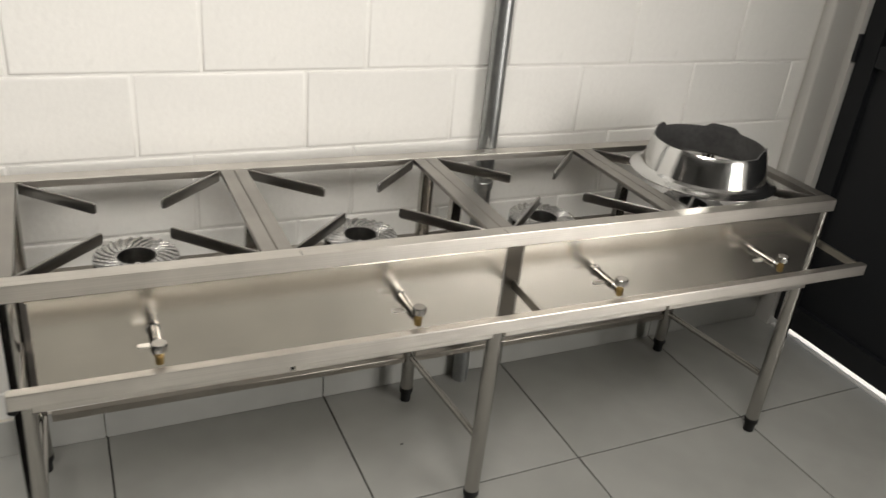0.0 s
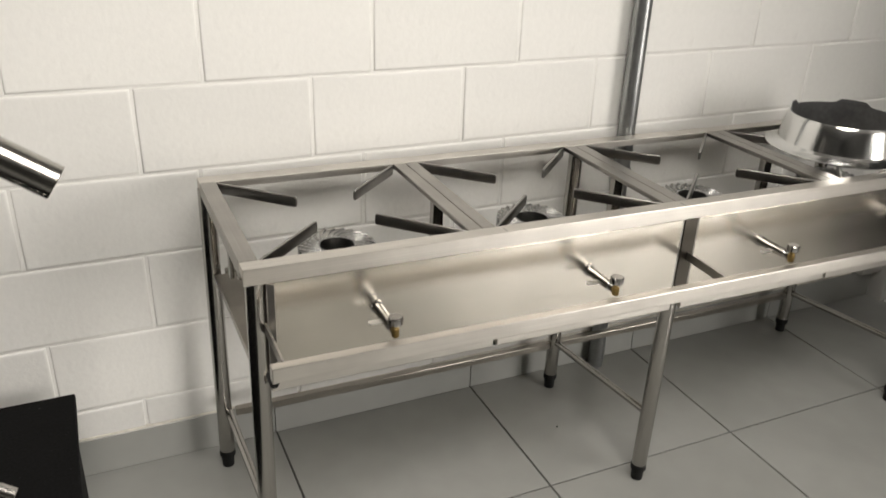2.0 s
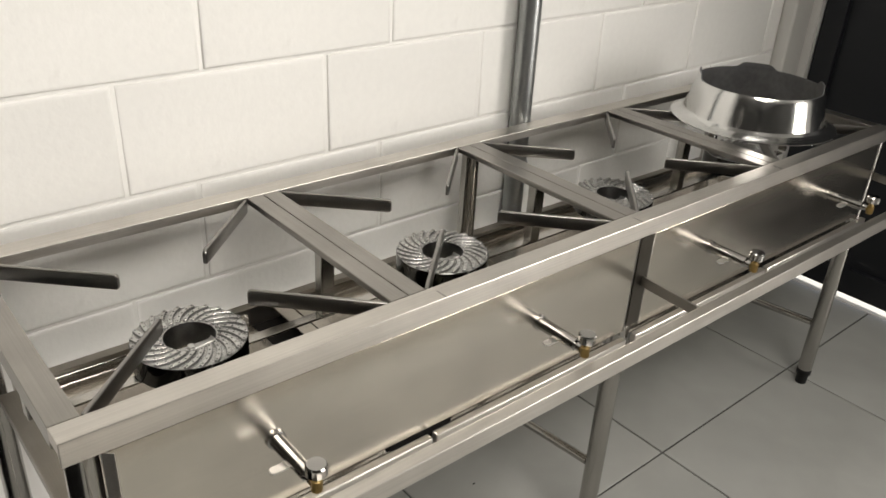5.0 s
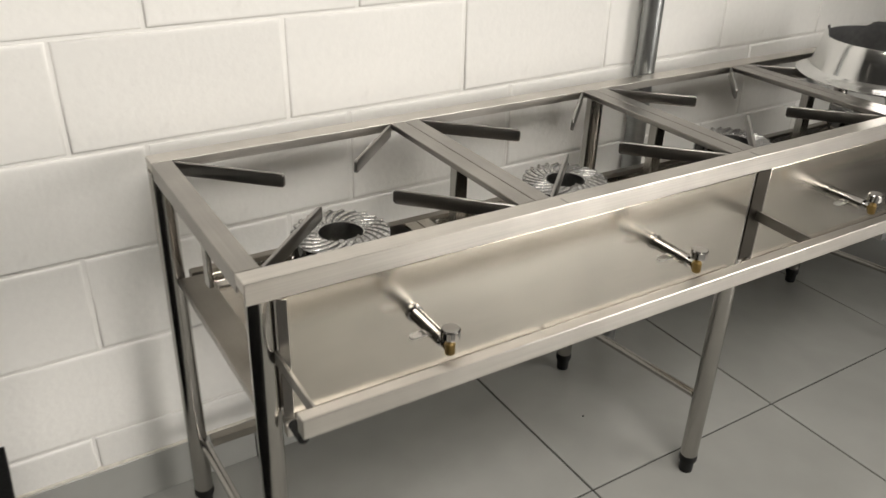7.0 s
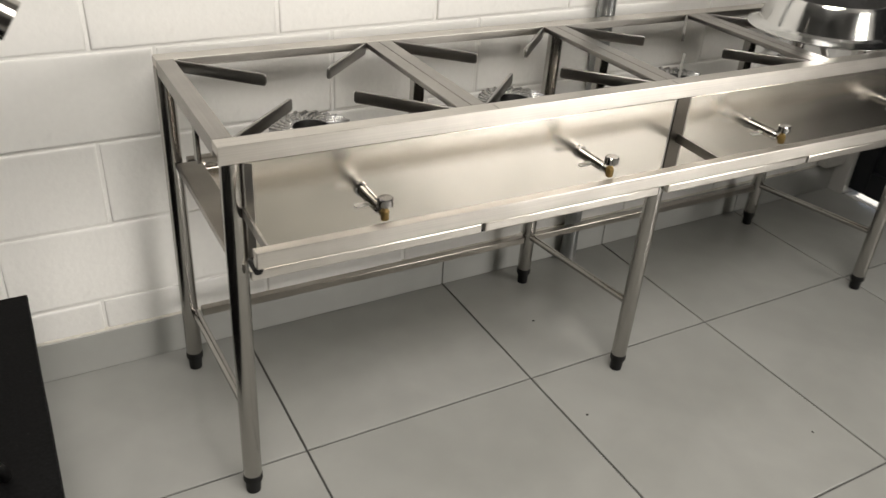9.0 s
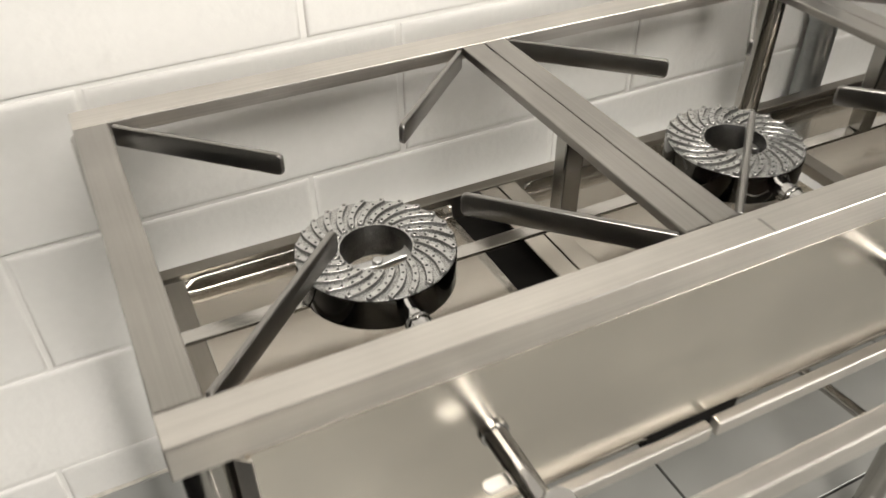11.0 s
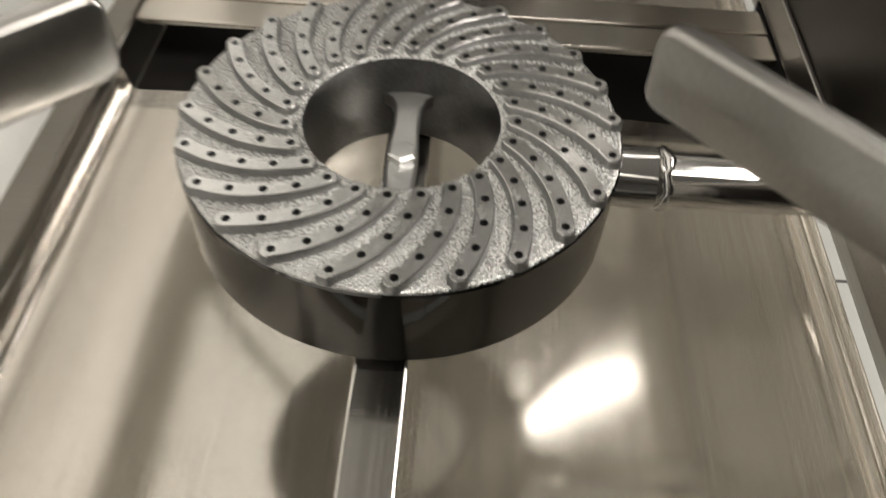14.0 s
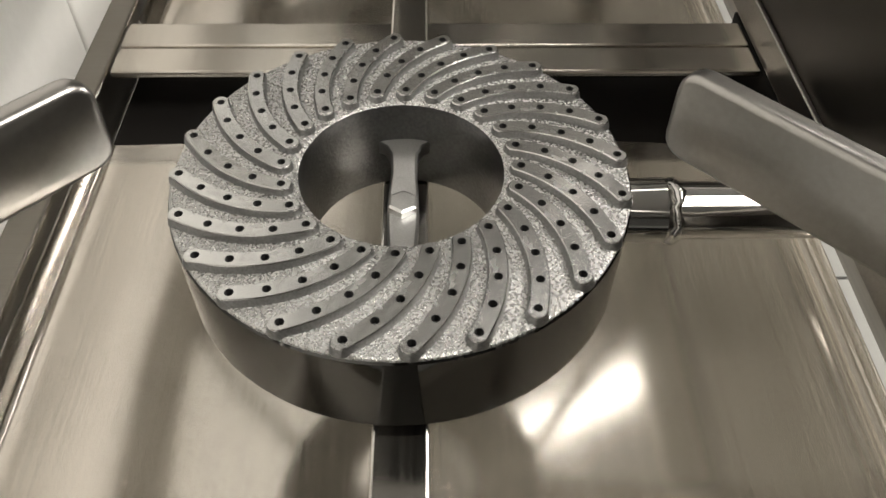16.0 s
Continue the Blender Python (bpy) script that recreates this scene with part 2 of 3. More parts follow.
bm = new_box(X_LEFT - 0.2, X_RIGHT + 0.14, Y_FRONT - 0.2, 0.2, -0.1, -0.004)
box(bm, X_RIGHT + 0.1405, X_FAR + 0.2, Y_FRONT - 0.2, Y_END + 0.14, -0.1, -0.004)
floor = setting("floor", bm, GROUT, "grey porcelain tile floor with dark grout", "floor")
bm = new_box(X_LEFT - 0.2, X_RIGHT + 0.14, Y_FRONT - 0.2, 0.2, CEIL, CEIL + 0.12)
box(bm, X_RIGHT + 0.1405, X_FAR + 0.2, Y_FRONT - 0.2, Y_END + 0.14, CEIL, CEIL + 0.12)
ceiling = setting("ceiling", bm, CEILING, "plain pale ceiling slab", "ceiling")
wall_back = setting("wall_back", new_box(X_LEFT, X_RIGHT + 0.14, 0.0038, 0.15, 0, CEIL), PAINT, "white painted concrete block wall with raked joints", "wall")
wall_left = setting("wall_left", new_box(X_LEFT - 0.14, X_LEFT, Y_FRONT, 0.15, 0, CEIL), GREY_WALL, "plain grey painted side wall", "wall")

# wall with the shut dark door by the corner; past its end the room is wider
DOOR_Y0, DOOR_Y1, DOOR_H = -1.36, -0.065, 2.12
bm = bmesh.new()
box(bm, X_RIGHT, X_RIGHT + 0.14, DOOR_Y1, 0.0038, 0, CEIL)
box(bm, X_RIGHT, X_RIGHT + 0.14, DOOR_Y0, DOOR_Y1, DOOR_H, CEIL)
setting("wall_right", bm, PLASTER, "plain plastered wall with a dark door", "wall")
# unseen stretch added to block daylight from the corner and brighten panel reflections
setting("wall_right_end", new_box(X_RIGHT, X_RIGHT + 0.14, Y_END, DOOR_Y0 - 0.0005, 0, CEIL), PLASTER, "plain plastered unseen wall end added to keep daylight off the corner", "wall")
setting("wall_side", new_box(X_RIGHT + 0.1405, X_FAR, Y_END, Y_END + 0.14, 0, CEIL), GREY_WALL, "plain grey painted wall of the wider part", "wall")
setting("wall_far", new_box(X_FAR, X_FAR + 0.14, Y_FRONT, Y_END + 0.14, 0, CEIL), GREY_WALL, "plain grey painted end wall", "wall")

GATE_X0, GATE_X1, GATE_Z0, GATE_Z1 = 2.67, 6.03, 0.12, 2.58
bm = bmesh.new()
box(bm, X_LEFT - 0.14, GATE_X0, Y_FRONT - 0.14, Y_FRONT, 0, CEIL)
box(bm, GATE_X1, X_FAR + 0.14, Y_FRONT - 0.14, Y_FRONT, 0, CEIL)
box(bm, GATE_X0, GATE_X1, Y_FRONT - 0.14, Y_FRONT, 0, GATE_Z0)
box(bm, GATE_X0, GATE_X1, Y_FRONT - 0.14, Y_FRONT, GATE_Z1, CEIL)
setting("wall_front", bm, GREY_WALL, "plain grey painted wall with a wide opening", "wall")

setting("doorstep", new_box(X_RIGHT + 0.1405, X_RIGHT + 1.9, Y_END + 0.141, 0.6, -0.1, -0.004), CONCRETE, "pale concrete step outside the dark door", "step")
setting("threshold", new_box(X_RIGHT + 0.020, X_RIGHT + 0.1395, DOOR_Y0 + 0.002, DOOR_Y1 - 0.002, -0.0036, 0.0012), CONCRETE, "pale worn concrete threshold under the dark door", "threshold")
setting("ground", new_box(-40, 40, -40, 40, -0.16, -0.104), CONCRETE, "pale concrete ground outside the room", "ground")

# smooth plastered pier in the corner beside the door
bm = new_box(2.355, X_RIGHT - 0.003, -0.045, 0.004, 0.115, CEIL, bevel=0.012, segments=3)
setting("pier", bm, PLASTER, "smooth plastered pier in the corner by the door", "pier")

# shut dark metal door with a light gap below it
door = thing("door_1", "dark charcoal metal door, shut, with light below it", "door", kind="structure", at=(X_RIGHT + 0.03, DOOR_Y1, 0))
W = DOOR_Y1 - DOOR_Y0
part("leaf", new_box(0.012, 0.03, -W + 0.005, -0.005, 0.029, DOOR_H - 0.01, bevel=0.002), DOOR_PAINT, door)
for y0, y1, z0, z1 in ((-0.075, -0.005, 0.029, DOOR_H - 0.01), (-W + 0.005, -W + 0.075, 0.029, DOOR_H - 0.01), (-W + 0.077, -0.077, 0.029, 0.12),
                       (-W + 0.077, -0.077, 1.0, 1.07), (-W + 0.077, -0.077, DOOR_H - 0.1, DOOR_H - 0.01)):
    part("frame_bar", new_box(-0.012, 0.012, y0, y1, z0, z1, bevel=0.003), DOOR_PAINT, door)
bm = bmesh.new()
rod(bm, (-0.018, 0.002, 1.0), (-0.018, 0.002, 1.09), 0.012, 24)
part("hinge", bm, DOOR_PAINT, door, "dark steel barrel hinge")

# ---- stove ----
TOP, FRONT, BACK, LONG = 0.790, -0.556, -0.060, 1.962
BAYS = [(0.032, 0.455), (0.517, 0.942), (1.006, 1.427), (1.490, 1.925)]
DIVS = [(0.455, 0.517), (0.942, 1.006), (1.427, 1.490)]
IN_F, IN_B = -0.524, -0.099
LEG_X, LEG_F, LEG_B = (0.021, 0.991, 1.941), -0.539, -0.090
STRAP_Y, STRAP_Z = -0.3095, 0.654
CENTRES = [0.2465, 0.733, 1.221, 1.711]
TRAY_Z = 0.540

stove = thing("gas_stove", "long low stainless steel gas stove with four burners against the wall", "stove")
# the frame stands slightly out of level, lower at its right end
SLOPE = radians(0.6)
PIVOT = Vector((0.2465, 0, 0.697))
LEVEL = Matrix.Translation(PIVOT) @ Matrix.Rotation(SLOPE, 4, "Y") @ Matrix.Translation(-PIVOT)
stove.matrix_basis = LEVEL

# legs with black feet
leg_bm = bmesh.new()
turned(leg_bm, [(0.019, 0.045), (0.019, 0.758)], n=32)
leg_me = finish(leg_bm, "leg", TUBE_STEEL)
foot_bm = bmesh.new()
turned(foot_bm, [(0.012, 0), (0.0150, 0.002), (0.0160, 0.032), (0.0200, 0.034), (0.0200, 0.048), (0.0193, 0.050)], n=28)
foot_me = finish(foot_bm, "foot", RUBBER)
for lx, ly in itertools.product(LEG_X, (LEG_F, LEG_B)):
    base = (lx - PIVOT.x) * math.sin(SLOPE)
    inward = 0.010 if lx < 0.1 and ly == LEG_B else 0.0
    head = 0.758 if ly == LEG_F else 0.7725
    leg = part("leg", leg_me, None, stove, at=pose(lx - inward, ly, base) @ Matrix.Diagonal((1, 1, (head - base) / 0.758, 1)))
    part("foot", foot_me, None, leg, "black plastic foot")

# top frame of folded bars: a deep lip on the outside, a shallow one round the bays
def folded_bar(along, outer, inner, a, b, deep, shallow=0.017, bevel=0.0022):
    bm = bmesh.new()
    wall = outer + math.copysign(0.003, inner - outer)
    profile = ((outer, TOP), (inner, TOP), (inner, TOP - shallow), (wall, TOP - shallow), (wall, TOP - deep), (outer, TOP - deep))
    ends = [[bm.verts.new((s, c, z) if along == "x" else (c, s, z)) for c, z in profile] for s in (a, b)]
    for i in range(6):
        bm.faces.new((ends[0][i], ends[0][(i + 1) % 6], ends[1][(i + 1) % 6], ends[1][i]))
    bm.faces.new(ends[0])
    bm.faces.new(ends[1][::-1])
    bmesh.ops.recalc_face_normals(bm, faces=bm.faces)
    es = [e for e in bm.edges if all(v.co.z > TOP - 0.0001 or v.co.z < TOP - deep + 0.0001 for v in e.verts) or abs(e.verts[0].co.z - e.verts[1].co.z) > deep - 0.0002]
    bmesh.ops.bevel(bm, geom=es, offset=bevel, segments=2, affect="EDGES", profile=0.5, clamp_overlap=True)
    return bm


part("front_rail", folded_bar("x", FRONT - 0.0022, IN_F, -0.003, LONG, 0.0335), STEEL_X, stove)
part("back_rail", folded_bar("x", BACK, IN_B, -0.003, LONG, 0.031), STEEL_X, stove)
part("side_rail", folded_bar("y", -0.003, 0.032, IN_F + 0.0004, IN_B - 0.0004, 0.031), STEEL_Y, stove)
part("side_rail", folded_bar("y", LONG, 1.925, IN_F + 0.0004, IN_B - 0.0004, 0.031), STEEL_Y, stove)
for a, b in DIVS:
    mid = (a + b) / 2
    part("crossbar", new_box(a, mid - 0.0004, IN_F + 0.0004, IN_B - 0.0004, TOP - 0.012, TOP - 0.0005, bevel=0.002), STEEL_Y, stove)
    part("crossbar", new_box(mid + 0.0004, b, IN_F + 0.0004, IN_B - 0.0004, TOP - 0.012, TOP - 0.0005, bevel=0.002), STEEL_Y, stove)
# small weld beads on the front rail where it is spliced
for wx in (0.525, 0.975, 1.443):
    part("weld", new_box(wx, wx + 0.003, FRONT - 0.0008, FRONT + 0.02, TOP - 0.030, TOP + 0.0006, bevel=0.0006, segments=1), STEEL_Y, stove, "ground weld seam")

# pot prongs, four in each bay
for (a, b), cx in zip(BAYS, CENTRES):
    for sx, sy in itertools.product((-1, 1), (-1, 1)):
        root = (a + 0.004 if sx < 0 else b - 0.004, IN_F + 0.004 if sy < 0 else IN_B - 0.004)
        tip = (cx + sx * (0.062 if sx > 0 else 0.068 if sy > 0 else 0.065), STRAP_Y + (0.068 if sy > 0 else -0.0705))
        bm = bmesh.new()
        flat_bar(bm, (*root, TOP - 0.0142), (*tip, TOP - 0.0132), 0.0245, 0.0064, bevel=0.0017, round_end=0.006)
        part("prong", bm, PRONG_STEEL, stove, angle=62)

# front panels and their turned edges
for a, b in ((0.046, 0.975), (1.022, 1.916)):
    sheet = part("front_panel", new_box(a, b, -0.5580, -0.5562, 0.563, TOP - 0.0335, bevel=0.0007, segments=2), PANEL_STEEL, stove, "brushed stainless front panel")
    # unseen dark sheet added to dim what the tray mirrors here
    part("back_face", new_box(a + 0.001, b - 0.001, -0.5560, -0.5545, 0.564, TOP - 0.0325, bevel=0.0004, segments=1), DARK_BACKING, sheet, "unseen dark backing added to darken reflections off the panel")
    for e in (a, b):
        part("panel_flange", new_box(e - 0.004 if e == a else e - 0.0005, e + 0.0005 if e == a else e + 0.004, -0.5578, -0.534, 0.563, TOP - 0.0318, bevel=0.0005, segments=1), STEEL_Y, stove)

# folded strip between the left leg and the panel
bm = bmesh.new()
flat_bar(bm, (0.0445, -0.5600, 0.560), (0.0445, -0.5600, TOP - 0.034), 0.014, 0.0016, up=(0.80, -0.60, 0), bevel=0.0005)
part("panel_flange", bm, STEEL_X, stove, "pale folded edge strip")

# dull cover plate over the middle leg, in the gap between the panels
part("leg_cover", new_box(0.9800, 1.0165, -0.5602, -0.5586, 0.572, TOP - 0.033, bevel=0.0006, segments=1), DARK_PLATE, stove, "dull dark brownish cover plate between the panels")

# guard rail held off the front legs
bm = new_box(0.010, 1.962, -0.702, -0.682, 0.640, 0.670, bevel=0.002)
part("guard_rail", bm, STEEL_X, stove, "straight stainless guard rail")
for ax in (0.034, 1.004, 1.946):
    bm = bmesh.new()
    flat_bar(bm, (ax, LEG_F - 0.012, 0.664), (ax, -0.6815, 0.660), 0.020, 0.005, up=(0, 0, 1))
    part("guard_arm", bm, STEEL_Y, stove)

# gas rail end stubs below the guard rail
bm = bmesh.new()
rod(bm, (0.016, -0.689, 0.630), (0.016, -0.655, 0.630), 0.008, 24)
part("stub", bm, RUBBER, stove, "black end stub")

# side, middle and back rails that carry the trays
for rx, w in ((0.0395, 0.053), (0.970, 0.026), (1.928, 0.044)):
    part("tray_runner", new_box(rx - w / 2, rx + w / 2, -0.5190, LEG_B - 0.02, 0.549, 0.566, bevel=0.002), RUNNER, stove)
for dx in (0.5155, 1.4925):
    part("tray_runner", new_box(dx - 0.030, dx - 0.0008, -0.5490, -0.1015, 0.560, 0.566, bevel=0.002), PANEL_STEEL, stove)
    part("tray_runner", new_box(dx + 0.0008, dx + 0.030, -0.5490, -0.1015, 0.560, 0.566, bevel=0.002), PANEL_STEEL, stove)
# black sheets added where the tray slots lie in deep shade
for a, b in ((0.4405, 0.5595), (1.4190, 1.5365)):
    part("slot_strip", new_box(a, b, -0.5490, -0.1015, 0.524, 0.528), SLOT_SHADE, stove, "black strip standing in for shade below the tray slot")
    part("slot_end", new_box(a, b, -0.5515, -0.5495, 0.524, 0.5655), SLOT_SHADE, stove, "black sheet standing in for shade at the slot end")
for a, b in ((0.047, 0.974), (1.023, 1.915)):
    part("front_runner", new_box(a, b, -0.5543, -0.5505, 0.567, 0.591, bevel=0.0008, segments=1), STEEL_Y, stove, "folded steel strip inside the front panel")
part("back_runner", new_box(0.04, 1.926, LEG_B - 0.010, LEG_B + 0.010, 0.524, 0.566, bevel=0.002), RUNNER, stove)

# low braces
for bx in LEG_X:
    bm = bmesh.new()
    rod(bm, (bx, LEG_B - 0.018, 0.172), (bx, LEG_F + 0.018, 0.212), 0.0095, 24)
    part("brace", bm, TUBE_STEEL, stove)
for a, b in ((LEG_X[0], LEG_X[1]), (LEG_X[1], LEG_X[2])):
    part("brace", new_box(a + 0.018, b - 0.018, LEG_B - 0.010, LEG_B + 0.010, 0.151, 0.171, bevel=0.002), RUNNER, stove)

# burner strap and its hangers
part("burner_strap", new_box(0.030, 1.928, STRAP_Y - 0.0098, STRAP_Y + 0.0098, STRAP_Z - 0.0045, STRAP_Z, bevel=0.0012, segments=2), STRAP_STEEL, stove)
for hx, half in ((0.018, 0.0045), (0.4805, 0.0125), (0.9685, 0.0125), (1.4575, 0.0125), (1.940, 0.0045)):
    part("hanger", new_box(hx - half, hx + half, STRAP_Y - 0.011, STRAP_Y + 0.011, STRAP_Z + 0.0006, TOP - (0.0172 if half < 0.005 else 0.0122), bevel=0.0025), TUBE_STEEL, stove)

# drip trays, one in each bay: a pressed sheet with a stepped front, a turned-up back edge and a slightly buckled floor
def tray_mesh(x0, x1, y0, y1, seed):
    bm = bmesh.new()
    edge = ((0.0, 0.0100), (0.0012, 0.0108), (0.0024, 0.0100), (0.0036, 0.0050), (0.0044, 0.0037), (0.0060, 0.0033), (0.0125, 0.0032), (0.0140, 0.0038), (0.0160, 0.0039),
            (0.0180, 0.0032), (0.0200, 0.0021), (0.0250, 0.0010), (0.0330, 0.0002))
    nx, ny = 26, 28
    section = [(y0 + d, h, 0.0) for d, h in edge]
    for j in range(1, ny):
        section.append((y0 + 0.033 + (y1 - y0 - 0.066) * j / ny, 0.0, min(1.0, 4.0 * min(j / ny, 1 - j / ny))))
    rim = ((0.0, 0.0180), (0.0012, 0.0188), (0.0024, 0.0180), (0.0056, 0.0040), (0.0072, 0.0014), (0.0100, 0.0005), (0.0180, 0.0003), (0.0330, 0.0002))
    section += [(y1 - d, h, 0.0) for d, h in rim[::-1]]
    # the floor is crowned: it falls softly towards the front and back edges
    section = [(y, h + 0.0045 - 0.0055 * u ** 2 - 0.0035 * min(0.0, u) ** 2, loose) for y, h, loose in section for u in ((2 * y - y0 - y1) / (y1 - y0),)]
    rows = []
    for y, h, loose in section:
        row = []
        for i in range(nx + 1):
            x = x0 + (x1 - x0) * i / nx
            wave = noise.noise(Vector((x * 7, y * 7, seed))) * 0.0010 + noise.noise(Vector((x * 17, y * 17, seed + 5))) * 0.0002
            row.append(bm.verts.new((x, y, TRAY_Z + h + wave * loose * min(1.0, 6.0 * min(i / nx, 1 - i / nx)))))
        rows.append(row)
    for p, q in zip(rows, rows[1:]):
        for i in range(nx):
            bm.faces.new((p[i], p[i + 1], q[i + 1], q[i]))
    bmesh.ops.solidify(bm, geom=bm.faces, thickness=0.0008)
    return bm


for k, (a, b, la, lb) in enumerate(((0.068, 0.440, 0.034, 0.5030), (0.560, 0.945, 0.5110, 0.966), (0.994, 1.4185, 0.994, 1.4525), (1.537, 1.905, 1.4605, 1.930))):
    tray = part("drip_tray", tray_mesh(a, b, -0.5515, -0.1015, k * 11.3), TRAY_STEEL, stove, "shallow stainless drip tray", angle=50)
    part("lip", new_box(la, lb, -0.576, -0.562, 0.537, 0.558, bevel=0.003), STEEL_X, tray, "straight bright tray front lip")


# burners: turned body, sand-cast top with twenty-four curved ribs of five ports
R_OUT, R_IN, B_TOP = 0.0846, 0.0380, 0.699
RIBS, PORTS = 24, 5


def rib_path(u):
    """Radius and turn along a rib, u from its outer end (0) to its inner end (1)."""
    return 0.0803 - 0.0325 * u - 0.0038 * u * u, radians(25.2) * u


def rib_point(u, v):
    r, a = rib_path(u)
    r2, a2 = rib_path(u + 0.01)
    p, q = Vector((r * math.cos(a), r * math.sin(a), 0)), Vector((r2 * math.cos(a2), r2 * math.sin(a2), 0))
    t = (q - p).normalized()
    return p + Vector((-t.y, t.x, 0)) * v, t


def rib_mesh():
    bm = bmesh.new()
    w, hole, high, deep = 0.0028, 0.0016, 0.0034, 0.006
    side_a, side_b, last = [], [], None

    def vert(u, v, z=high, along=0.0):
        p, t = rib_point(u, v)
        p = p + t * along
        return bm.verts.new((p.x, p.y, z))

    def span(u, along=0.0):
        return [vert(u, -w, along=along), vert(u, 0, along=along), vert(u, w, along=along)]

    def bridge(p, q):
        for i in range(2):
            bm.faces.new((p[i], p[i + 1], q[i + 1], q[i]))

    left, right = [], []
    for k in range(PORTS):
        u = k / (PORTS - 1)
        s0, m0, s1 = span(u, -0.0018), [vert(u, -w), vert(u, w)], span(u, 0.0018)
        if last:
            steps = [span(u - (1 - f) / (PORTS - 1) , 0.0018 * (1 - 2 * f)) for f in (0.35, 0.65)]
            for st in steps:
                bridge(last, st)
                left.append(st[0]), right.append(st[2])
                last = st
            bridge(last, s0)
        outer = [s0[0], m0[0], s1[0], s1[1], s1[2], m0[1], s0[2], s0[1]]
        p, t = rib_point(u, 0)
        nrm = Vector((-t.y, t.x, 0))
        ring, low = [], []
        for i in range(8):
            a = radians(-135 + 45 * i)
            c = p + (t * math.cos(a) + nrm * math.sin(a)) * hole
            ring.append(bm.verts.new((c.x, c.y, high)))
            low.append(bm.verts.new((c.x, c.y, high - deep)))
        for i in range(8):
            j = (i + 1) % 8
            bm.faces.new((outer[i], outer[j], ring[j], ring[i]))
            bm.faces.new((ring[i], ring[j], low[j], low[i])).material_index = 1
        bm.faces.new(low).material_index = 1
        left += [s0[0], m0[0], s1[0]]
        right += [s0[2], m0[1], s1[2]]
        if k == 0:
            first = s0
        last = s1
    # rounded ends
    ends = []
    for sp, u, sign in ((first, 0.0, -1), (last, 1.0, 1)):
        arc = []
        p, t = rib_point(u, 0)
        nrm = Vector((-t.y, t.x, 0))
        for a in (-60, -30, 0, 30, 60):
            c = p + t * sign * (0.0008 + w * math.cos(radians(a))) + nrm * w * math.sin(radians(a))
            arc.append(bm.verts.new((c.x, c.y, high)))
        bm.faces.new([sp[0], *arc, sp[2], sp[1]])
        ends.append(arc)
    loop = left + ends[1] + right[::-1] + ends[0][::-1]
    edge, foot = [], []
    for i, v in enumerate(loop):
        before, after = loop[i - 1].co, loop[(i + 1) % len(loop)].co
        d = (after - before).normalized()
        edge.append(bm.verts.new((v.co.x + d.y * 0.0004, v.co.y - d.x * 0.0004, high - 0.0004)))
        foot.append(bm.verts.new((v.co.x + d.y * 0.0011, v.co.y - d.x * 0.0011, -0.0004)))
    for i in range(len(loop)):
        j = (i + 1) % len(loop)
        bm.faces.new((loop[i], loop[j], edge[j], edge[i]))
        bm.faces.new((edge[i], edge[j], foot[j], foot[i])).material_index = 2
    return finish(bm, "rib", [MACHINED, HOLE, CAST_SHADE], angle=40)


RIB = rib_mesh()
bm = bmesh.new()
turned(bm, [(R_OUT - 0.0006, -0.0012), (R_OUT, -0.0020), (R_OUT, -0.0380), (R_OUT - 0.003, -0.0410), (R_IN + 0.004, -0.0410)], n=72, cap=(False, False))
BODY = finish(bm, "burner", DARKENED_CHROME)
bm = bmesh.new()
turned(bm, [(R_OUT - 0.0006, -0.0012), (R_OUT - 0.0009, -0.0004), (R_OUT - 0.0018, 0.0000), (0.066, 0.0000), (R_IN + 0.0015, 0.0006), (R_IN, 0.0001)], n=72, cap=(False, False))
CASTING = finish(bm, "cast_top", CAST)
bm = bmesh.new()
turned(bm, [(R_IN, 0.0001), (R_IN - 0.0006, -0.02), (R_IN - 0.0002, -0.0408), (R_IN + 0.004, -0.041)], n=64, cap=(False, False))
BORE = finish(bm, "bore", BORE_SHADE)
bm = bmesh.new()
turned(bm, [(0.0064, -0.0004), (0.0064, 0.0030), (0.0052, 0.0037), (0.0020, 0.0039)], n=6)
BOLT = finish(bm, "bolt", CAST_FINE, angle=25)
bm = bmesh.new()
outline = [(-0.0383, 0.0150), (-0.0350, 0.0078), (-0.0300, 0.0060), (-0.0200, 0.0053), (-0.0090, 0.0060), (0.0, 0.0062),
           (0.0090, 0.0060), (0.0200, 0.0052), (0.0300, 0.0056), (0.0345, 0.0078), (0.0383, 0.0150)]
slices = []
for x, half in outline:
    z = -0.0205 + 0.0035 * (abs(x) / 0.038) ** 2
    slices.append([bm.verts.new(c) for c in ((x, -half, z - 0.006), (x, -half, z - 0.0010), (x, -half + 0.0010, z), (x, half - 0.0010, z), (x, half, z - 0.0010), (x, half, z - 0.006))])
for p, q in zip(slices, slices[1:]):
    for k in range(6):
        bm.faces.new((p[k], p[(k + 1) % 6], q[(k + 1) % 6], q[k]))
bm.faces.new(slices[0][::-1]), bm.faces.new(slices[-1])
WEB = finish(bm, "web", CAST_FINE, angle=40)
bm = bmesh.new()
turned(bm, [(0.0125, 0.0), (0.0130, 0.018), (0.0124, 0.0195), (0.0116, 0.0225), (0.0113, 0.024), (0.0113, 0.150)],
       (0, -R_OUT + 0.002, -0.022), (0, -1, -0.022), n=28)
NECK = finish(bm, "mixing_tube", TUBE_CHROME)
